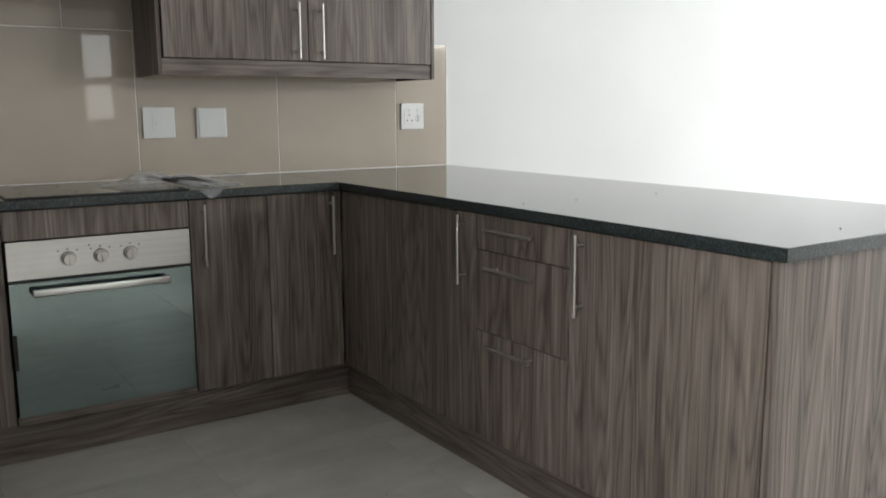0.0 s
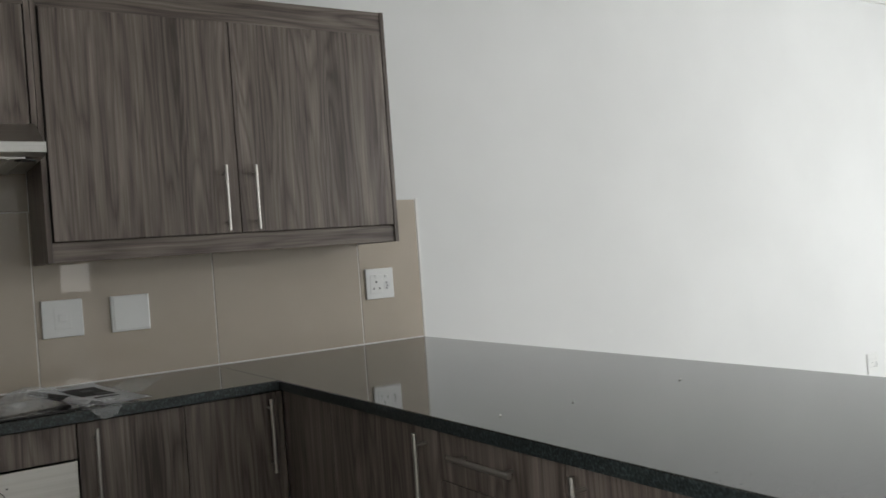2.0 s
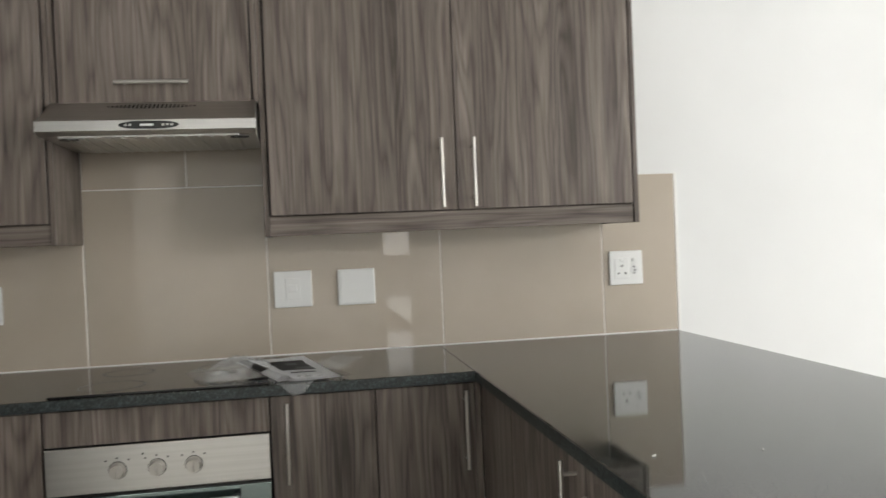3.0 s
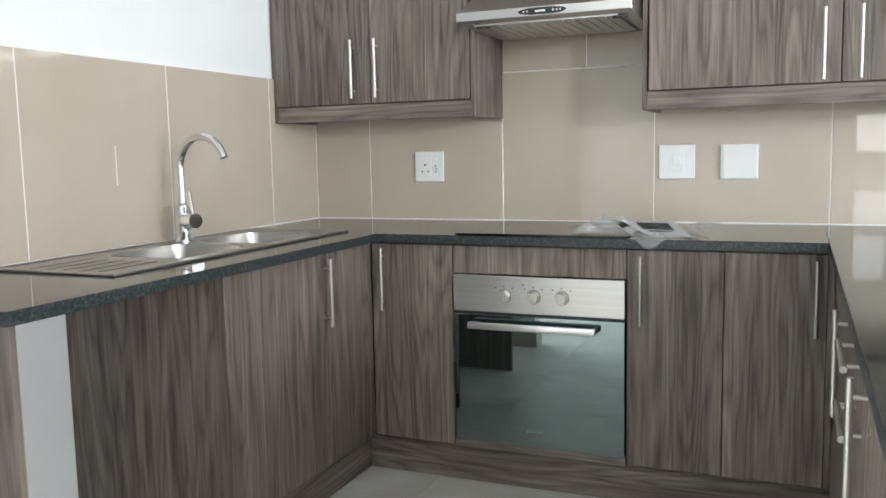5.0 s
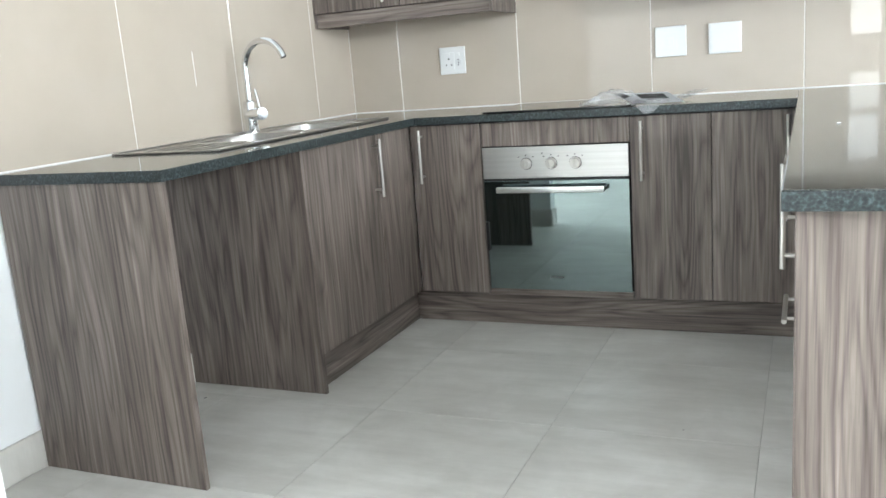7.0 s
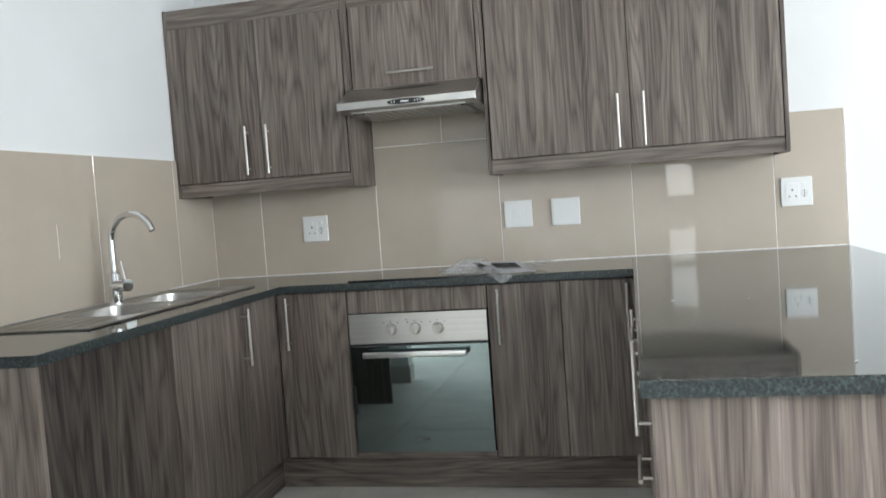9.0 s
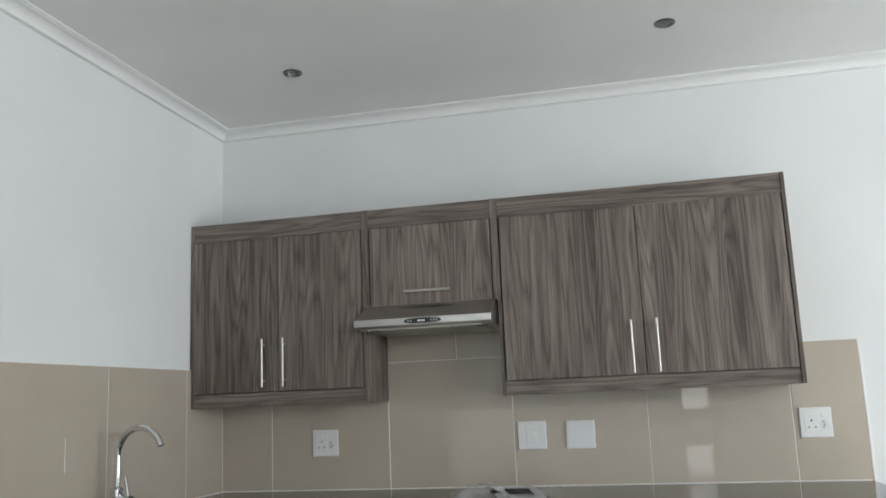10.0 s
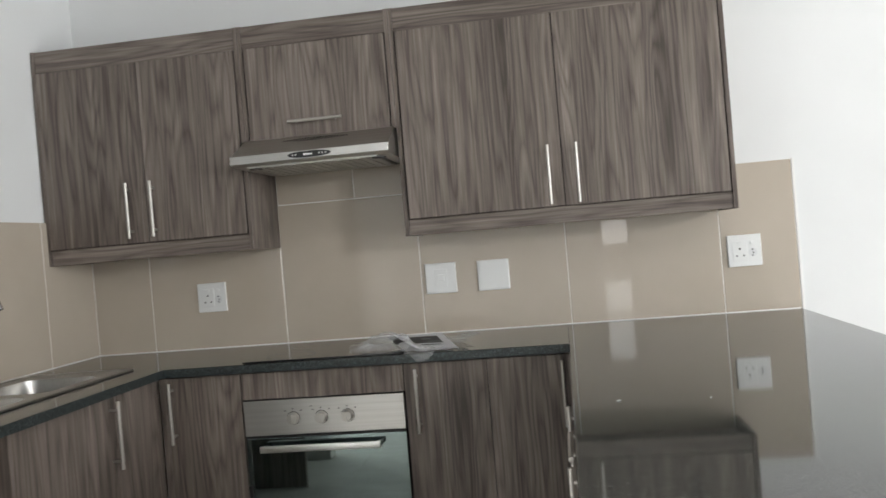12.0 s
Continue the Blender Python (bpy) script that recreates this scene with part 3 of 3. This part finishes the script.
# ---- hob ----
hob = thing("hob", (1.2, -0.36, Z_TOP), "black glass ceramic hob set in the worktop", "hob")
part("glass", boxes((0.918, 1.498, -0.625, -0.115, Z_TOP + 0.001, Z_TOP + 0.008), bev=0.002, seg=2), M_HOB, hob)
for x, y, r in ((1.06, -0.5, 0.09), (1.36, -0.5, 0.075), (1.06, -0.25, 0.075), (1.36, -0.25, 0.09)):
    bm = bmesh.new()
    a = bmesh.ops.create_circle(bm, segments=40, radius=r)["verts"]
    b = bmesh.ops.create_circle(bm, segments=40, radius=r - 0.003)["verts"]
    for i in range(40):
        bm.faces.new((a[i], a[(i + 1) % 40], b[(i + 1) % 40], b[i]))
    bmesh.ops.translate(bm, verts=bm.verts, vec=(x, y, Z_TOP + 0.0084))
    part("zone_ring", bm, M_INK, hob)

# ---- sink and tap ----
sink = thing("sink", (0.26, -1.16, Z_TOP), "long satin-steel double-bowl sink set in the worktop", "sink")
sx0, sx1, sy0, sy1 = SINK
BOWLS = ((0.125, 0.415, -1.43, -1.09), (0.125, 0.415, -1.03, -0.69))


def deck():
    """The pressed deck with two openings, its rolled rim and grooves."""
    bm = bmesh.new()
    z0, z1 = Z_TOP + 0.0005, Z_TOP + 0.0035
    xs = (sx0, BOWLS[0][0], BOWLS[0][1], sx1)
    ys = (sy0, BOWLS[0][2], BOWLS[0][3], BOWLS[1][2], BOWLS[1][3], sy1)
    for i in range(3):
        for j in range(5):
            if i == 1 and j in (1, 3):
                continue
            box(bm, xs[i], xs[i + 1], ys[j], ys[j + 1], z0, z1)
    bmesh.ops.remove_doubles(bm, verts=bm.verts, dist=0.0001)
    seen = {}
    for f in bm.faces:
        seen.setdefault(tuple(round(c, 4) for c in f.calc_center_median()), []).append(f)
    bmesh.ops.delete(bm, geom=[f for fs in seen.values() if len(fs) > 1 for f in fs], context="FACES_ONLY")
    return bm


part("deck", deck(), M_SINK, sink)
rim = bmesh.new()
for a in ((sx0 - 0.004, sx0 + 0.008, sy0 - 0.004, sy1 + 0.004), (sx1 - 0.008, sx1 + 0.004, sy0 - 0.004, sy1 + 0.004), (sx0 + 0.008, sx1 - 0.008, sy0 - 0.004, sy0 + 0.008), (sx0 + 0.008, sx1 - 0.008, sy1 - 0.008, sy1 + 0.004)):
    box(rim, *a, Z_TOP + 0.0003, Z_TOP + 0.0075, bev=0.0025, seg=2)
part("rim", rim, M_SINK, sink)
for bx0, bx1, by0, by1 in BOWLS:
    bm = bmesh.new()
    levels = []
    for i in range(9):
        k = i / 8
        inset = 0.012 * k + 0.05 * max(0, k - 0.75) * 4 * max(0, k - 0.75) * 4 * 0.6
        z = Z_TOP + 0.003 - 0.155 * min(1.0, k * 1.12)
        ring = []
        for cx, cy, a0 in ((bx1, by1, 0), (bx0, by1, 90), (bx0, by0, 180), (bx1, by0, 270)):
            r = 0.06
            ox = cx - (r + inset) * (1 if cx == bx1 else -1)
            oy = cy - (r + inset) * (1 if cy == by1 else -1)
            for s in range(6):
                th = radians(a0 + 90 * s / 5)
                ring.append(bm.verts.new((ox + r * math.cos(th), oy + r * math.sin(th), z)))
        levels.append(ring)
    for r0, r1 in zip(levels, levels[1:]):
        for j in range(len(r0)):
            bm.faces.new((r0[j], r0[(j + 1) % len(r0)], r1[(j + 1) % len(r0)], r1[j]))
    bm.faces.new(levels[-1])
    corner = [bm.verts.new((x, y, Z_TOP + 0.003)) for x, y in ((bx1, by1), (bx0, by1), (bx0, by0), (bx1, by0))]
    for q in range(4):
        arc = levels[0][q * 6:q * 6 + 6]
        for j in range(5):
            bm.faces.new((corner[q], arc[j + 1], arc[j]))
    bowl = part("bowl", bm, M_SINK, sink, "deep pressed-steel bowl", True)
    cx, cy = (bx0 + bx1) / 2, (by0 + by1) / 2
    w = rod(bmesh.new(), (cx, cy, Z_TOP - 0.155), (cx, cy, Z_TOP - 0.149), 0.042, 24)
    part("waste", w, M_CHROME, bowl)
for j in range(5):
    x = 0.15 + j * 0.058
    part("drain_groove", boxes((x, x + 0.01, sy0 + 0.04, BOWLS[0][2] - 0.06, Z_TOP + 0.0036, Z_TOP + 0.0056), bev=0.001), M_SINK, sink)

tap = thing("tap", (0.108, -1.035, Z_TOP), "chrome swan-neck mixer tap with a side lever", "tap")
TX, TY, TZ = 0.1, -1.03, Z_TOP + 0.0035
bd = rod(bmesh.new(), (TX, TY, TZ), (TX, TY, TZ + 0.006), 0.029, 28)
rod(bd, (TX, TY, TZ + 0.006), (TX, TY, TZ + 0.118), 0.0255, 28)
rod(bd, (TX, TY, TZ + 0.118), (TX, TY, TZ + 0.128), 0.0255, 28, 0.0135)
part("body", bd, M_CHROME, tap, "", True)
AR = 0.1
pts = [(TX, TY, TZ + 0.12 + 0.126 * i / 6) for i in range(7)]
d = Vector((0.99, -0.1, 0)).normalized()
for i in range(1, 19):
    th = math.pi * (1 - i / 18 * 0.9)
    r = AR * (1 + math.cos(th))
    pts.append((TX + d.x * r, TY + d.y * r, TZ + 0.246 + AR * math.sin(th)))
part("spout", tube(bmesh.new(), pts, 0.0128, 16), M_CHROME, tap, "tall curved chrome spout", True)
lv = rod(bmesh.new(), (TX, TY, TZ + 0.072), (TX + 0.078, TY - 0.03, TZ + 0.072), 0.024, 24)
part("valve", lv, M_CHROME, tap, "", True)
part("lever", rod(bmesh.new(), (TX + 0.066, TY - 0.026, TZ + 0.085), (TX + 0.046, TY - 0.018, TZ + 0.165), 0.006, 12), M_CHROME, tap, "slim chrome lever", True)


# ---- switches and sockets ----
def plate(x0, z0, w, h, kind, label):
    p = thing("wall_socket" if kind == "socket" else "wall_switch", (x0 + w / 2, 0, z0), label, "socket" if kind == "socket" else "switch")
    yb = -0.0105 if x0 < 3 else -0.0005
    part("plate", boxes((x0, x0 + w, yb - 0.009, yb, z0, z0 + h), bev=0.0025, seg=2), M_PLATE, p)
    f = yb - 0.009
    if kind == "socket":
        part("insert", boxes((x0 + w * 0.14, x0 + w * 0.58, f - 0.0015, f + 0.002, z0 + h * 0.18, z0 + h * 0.8), bev=0.0008), M_PLATE, p)
        for dx, dz, r in ((0.36, 0.56, 0.0042), (0.26, 0.34, 0.0036), (0.47, 0.34, 0.0036), (0.73, 0.52, 0.003), (0.75, 0.42, 0.003), (0.73, 0.33, 0.003)):
            part("pin_hole", rod(bmesh.new(), (x0 + w * dx, f - 0.0022, z0 + h * dz), (x0 + w * dx, f - 0.0008, z0 + h * dz), r, 10), M_PIN, p)
        oc = rod(bmesh.new(), (x0 + w * 0.735, f - 0.001, z0 + h * 0.43), (x0 + w * 0.735, f + 0.002, z0 + h * 0.43), 0.0165, 20)
        part("outlet", oc, M_FRAME, p)
        for dx in (0.36, 0.735):
            part("rocker", boxes((x0 + w * dx - 0.007, x0 + w * dx + 0.007, f - 0.0035, f + 0.001, z0 + h * 0.68, z0 + h * 0.78), bev=0.001), M_PLATE, p)
    elif kind == "switch":
        part("rocker", boxes((x0 + w * 0.4, x0 + w * 0.6, f - 0.004, f + 0.002, z0 + h * 0.42, z0 + h * 0.62), bev=0.001), M_PLATE, p)
        part("insert", boxes((x0 + w * 0.3, x0 + w * 0.7, f - 0.0012, f + 0.002, z0 + h * 0.22, z0 + h * 0.8), bev=0.0006), M_PLATE, p)
    else:
        part("cover", boxes((x0 + w * 0.07, x0 + w * 0.97, f - 0.002, f + 0.002, z0 + h * 0.05, z0 + h * 0.95), bev=0.001), M_PLATE, p)
    return p


plate(0.496, 1.05, 0.13, 0.126, "socket", "white double socket plate on the beige tiles")
plate(1.509, 1.056, 0.13, 0.127, "switch", "white cooker isolator switch plate on the tiles")
plate(1.73, 1.054, 0.131, 0.126, "blank", "white blank cover plate on the tiles")
plate(2.738, 1.073, 0.13, 0.126, "socket", "white socket plate with two outlets on the tiles")
plate(6.36, 0.245, 0.125, 0.13, "socket", "white socket plate low on the lounge wall")
plate(6.62, 0.24, 0.127, 0.132, "blank", "white blank plate low on the lounge wall")

# ---- downlights ----
for x, y in ((0.685, -0.67), (2.29, -0.675), (1.49, -1.55)):
    d = thing("downlight", (x, y, CEIL), "unlit recessed downlight with a satin chrome rim", "downlight", "kitchen downlights")
    bm = bmesh.new()
    prof = [(0.042, 0.0), (0.042, -0.004), (0.037, -0.0065), (0.031, -0.005), (0.028, 0.004)]
    rings = [[bm.verts.new((x + r * math.cos(2 * math.pi * i / 32), y + r * math.sin(2 * math.pi * i / 32), CEIL + z)) for i in range(32)] for r, z in prof]
    for r0, r1 in zip(rings, rings[1:]):
        for i in range(32):
            bm.faces.new((r0[i], r0[(i + 1) % 32], r1[(i + 1) % 32], r1[i]))
    bmesh.ops.recalc_face_normals(bm, faces=bm.faces)
    part("rim", bm, M_DLRIM, d, "", True)
    part("lamp", rod(bmesh.new(), (x, y, CEIL - 0.0005), (x, y, CEIL - 0.003), 0.028, 24), M_LENS, d)

# ---- leaflet in torn plastic, on the hob's edge ----
rng = random.Random(4)


def patch(corners, height, u0=0.0, u1=1.0, v0=0.0, v1=1.0, nx=26, ny=22, lift=0.0, thick=0.0006):
    """A sheet spread between four corners (left, far, right, front), raised by height(u, v)."""
    a, b, c, e = (Vector(p) for p in corners)
    bm = bmesh.new()
    grid = []
    for i in range(nx + 1):
        u = u0 + (u1 - u0) * i / nx
        row = []
        for j in range(ny + 1):
            v = v0 + (v1 - v0) * j / ny
            p = (a.lerp(b, u)).lerp(e.lerp(c, u), v)
            row.append(bm.verts.new((p.x, p.y, p.z + height(u, v) + lift)))
        grid.append(row)
    for i in range(nx):
        for j in range(ny):
            bm.faces.new((grid[i][j], grid[i][j + 1], grid[i + 1][j + 1], grid[i + 1][j]))
    bmesh.ops.solidify(bm, geom=bm.faces[:], thickness=thick)
    return bm


def crumple(u, v):
    """Bulge of trapped air on one side, sharp creases all over, low towards the rim."""
    edge = min(1.0, 7.0 * min(u, 1 - u, v, 1 - v))
    air = 0.038 * math.exp(-((u - 0.34) / 0.2) ** 2 - ((v - 0.42) / 0.3) ** 2)
    crease = abs(noise.noise(Vector((u * 5.0, v * 4.0, 3.1)))) * 0.026 + abs(noise.noise(Vector((u * 13.0, v * 9.0, 8.4)))) * 0.018
    under = min(1.0, max(0.0, (0.62 - u) / 0.12))
    return edge * (air * under + crease * (0.25 + 0.75 * under))


BAG = ((1.24, -0.33, Z_TOP + 0.0105), (1.66, -0.25, Z_TOP + 0.0105), (1.745, -0.47, Z_TOP + 0.0105), (1.31, -0.585, Z_TOP + 0.0105))
bag = thing("plastic_bag", (1.5, -0.45, Z_TOP + 0.0085), "crumpled clear plastic bag hanging over the worktop edge", "bag")
part("pouch", patch(BAG, crumple, nx=60, ny=40), M_FILM, bag, "", True)
FLAP = ((1.47, -0.6, Z_TOP + 0.0105), (1.655, -0.59, Z_TOP + 0.0105), (1.60, -0.65, Z_TOP - 0.022), (1.568, -0.65, Z_TOP - 0.034))
part("torn_flap", patch(FLAP, lambda u, v: 0.012 * math.sin(math.pi * v) + 0.012 * abs(noise.noise(Vector((u * 9, v * 3, 5.2)))), nx=30, ny=22), M_FILM, bag, "", True)
part("loose_corner", patch(((1.64, -0.36, Z_TOP + 0.012), (1.70, -0.34, Z_TOP + 0.03), (1.775, -0.47, Z_TOP + 0.038), (1.69, -0.53, Z_TOP + 0.012)), lambda u, v: 0.012 * abs(noise.noise(Vector((u * 6, v * 6, 1.7)))), nx=18, ny=18), M_FILM, bag, "", True)

PAGE = ((1.40, -0.385, Z_TOP + 0.036), (1.60, -0.318, Z_TOP + 0.034), (1.70, -0.615, Z_TOP + 0.012), (1.52, -0.655, Z_TOP + 0.013))


def page_curve(u, v):
    """The sheet rolls up along one long edge and sags in the middle."""
    return 0.017 * math.exp(-((u - 0.13) / 0.12) ** 2) * (0.25 + 0.75 * v) - 0.006 * math.sin(math.pi * v) * u + 0.002 * noise.noise(Vector((u * 4, v * 3, 2.2)))


leaflet = thing("leaflet", (1.55, -0.47, Z_TOP + 0.012), "folded white printed leaflet with dark picture on plastic bag", "leaflet")
part("page", patch(PAGE, page_curve), M_PAPER, leaflet)
part("page", patch(PAGE, lambda u, v: 0.3 * page_curve(u, v), 0.04, 1.03, 0.03, 1.0, lift=-0.004), M_PAPER, leaflet)
part("picture", patch(PAGE, page_curve, 0.36, 0.88, 0.16, 0.56, lift=0.0012, thick=0.0003), M_INK, leaflet, "dark printed picture")
part("picture", patch(PAGE, page_curve, 0.55, 0.72, 0.27, 0.36, lift=0.0018, thick=0.0003), M_PRINT, leaflet, "pale patch of the picture")
part("print", patch(PAGE, page_curve, 0.0, 0.15, 0.0, 0.62, lift=0.0012, thick=0.0003), M_INK, leaflet, "dark print band")
part("picture", patch(PAGE, page_curve, 0.62, 0.88, 0.44, 0.53, lift=0.0018, thick=0.0003), M_PRINT, leaflet, "pale patch of the picture")
part("print", patch(PAGE, page_curve, 0.42, 0.8, 0.66, 0.71, lift=0.0012, thick=0.0003), M_INK, leaflet, "dark print band")
single("chalk_mark", boxes((0.0099, 0.0106, -1.2225, -1.2195, 1.09, 1.215)), M_SEAL, "thin pale scuff on a glossy wall tile", "mark")

# ---- crumbs on the peninsula ----
for x, y, a, s in ((2.735, -1.665, 20, 0.009), (2.377, -1.665, 70, 0.006), (2.185, -1.645, 40, 0.008), (2.55, -2.324, 10, 0.007), (2.432, -2.5, 55, 0.006)):
    bm = bmesh.new()
    bmesh.ops.create_icosphere(bm, subdivisions=1, radius=1.0)
    for v in bm.verts:
        v.co *= 0.75 + 0.5 * rng.random()
    bm.transform(Matrix.Translation((x, y, Z_TOP + s * 0.2)) @ Matrix.Rotation(radians(a), 4, "Z") @ Matrix.Diagonal((s, s * 0.35, s * 0.22, 1)))
    single("plaster_crumb", bm, M_CRUMB, "small crumb of plaster on the granite worktop", "debris")

for x, y, a, s in ((1.796, -1.472, 30, 0.004), (0.152, -1.581, 75, 0.007)):
    bm = bmesh.new()
    bmesh.ops.create_icosphere(bm, subdivisions=1, radius=1.0)
    for v in bm.verts:
        v.co *= 0.75 + 0.5 * rng.random()
    bm.transform(Matrix.Translation((x, y, s * 0.2)) @ Matrix.Rotation(radians(a), 4, "Z") @ Matrix.Diagonal((s, s * 0.5, s * 0.3, 1)))
    single("floor_crumb", bm, M_INK, "small dark crumb of dirt on the floor tiles", "debris")

# ---- pieces of the setting: tiles ----
GAP = 0.002


def tile_mesh(name, w, d, h, material, bev=0.0012):
    bm = box(bmesh.new(), -w / 2, w / 2, -d / 2, d / 2, -h / 2, h / 2)
    edges = [e for e in bm.edges]
    bmesh.ops.bevel(bm, geom=edges, offset=bev, segments=1, affect="EDGES")
    return meshed(name, bm, material)


bed = single("wall_tiling_north", boxes((0.0, 3.008, -0.0085, 0.0, Z_TOP, TILE_TOP), (0.889, 1.495, -0.0085, 0.0, TILE_TOP, 1.73)), M_GROUT, "glossy beige wall tiles with pale joints", "tiling", ST)
xs = (0.0095, 0.279, 0.886, 1.49, 2.102, 2.714, 3.008)
for a, b in zip(xs, xs[1:]):
    t = new("tile", tile_mesh("tile", b - a - 2 * GAP, 0.007, TILE_TOP - Z_TOP - GAP, M_TILE))
    t.location = ((a + b) / 2, -0.0065, (Z_TOP + TILE_TOP) / 2)
    t.parent = bed
for a, b in ((0.889, 1.23), (1.23, 1.495)):
    t = new("tile", tile_mesh("tile", b - a - 2 * GAP, 0.007, 1.73 - TILE_TOP - 2 * GAP, M_TILE))
    t.location = ((a + b) / 2, -0.0065, (1.73 + TILE_TOP) / 2 + GAP)
    t.parent = bed
bed = single("wall_tiling_west", boxes((0.0, 0.0085, -2.178, 0.0, Z_TOP, TILE_TOP)), M_GROUT, "glossy beige wall tiles with pale joints", "tiling", ST)
ys = (-0.0095, -0.362, -0.967, -1.572, -2.177)
for a, b in zip(ys, ys[1:]):
    t = new("tile", tile_mesh("tile", 0.007, a - b - 2 * GAP, TILE_TOP - Z_TOP - GAP, M_TILE))
    t.location = (0.0065, (a + b) / 2, (Z_TOP + TILE_TOP) / 2)
    t.parent = bed

floor = single("floor", boxes((HALL_X - 0.2, ROOM_X + 0.2, ROOM_Y - 0.2, 0.2, -0.05, -0.0015)), M_FGROUT, "grey stone-look floor tiles with fine joints", "floor", ST)
P = 0.597
ft = tile_mesh("floor_tile", P - 0.0018, P - 0.0018, 0.01, M_FLOOR, 0.0005)
for i in range(-4, 13):
    for j in range(-9, 4):
        x, y = 0.815 + (i + 0.5) * P, -1.53 + (j + 0.5) * P
        if HALL_X - 0.4 < x < ROOM_X + 0.4 and ROOM_Y - 0.4 < y < 0.3:
            t = new("tile", ft)
            t.location = (x, y, -0.005)
            t.parent = floor
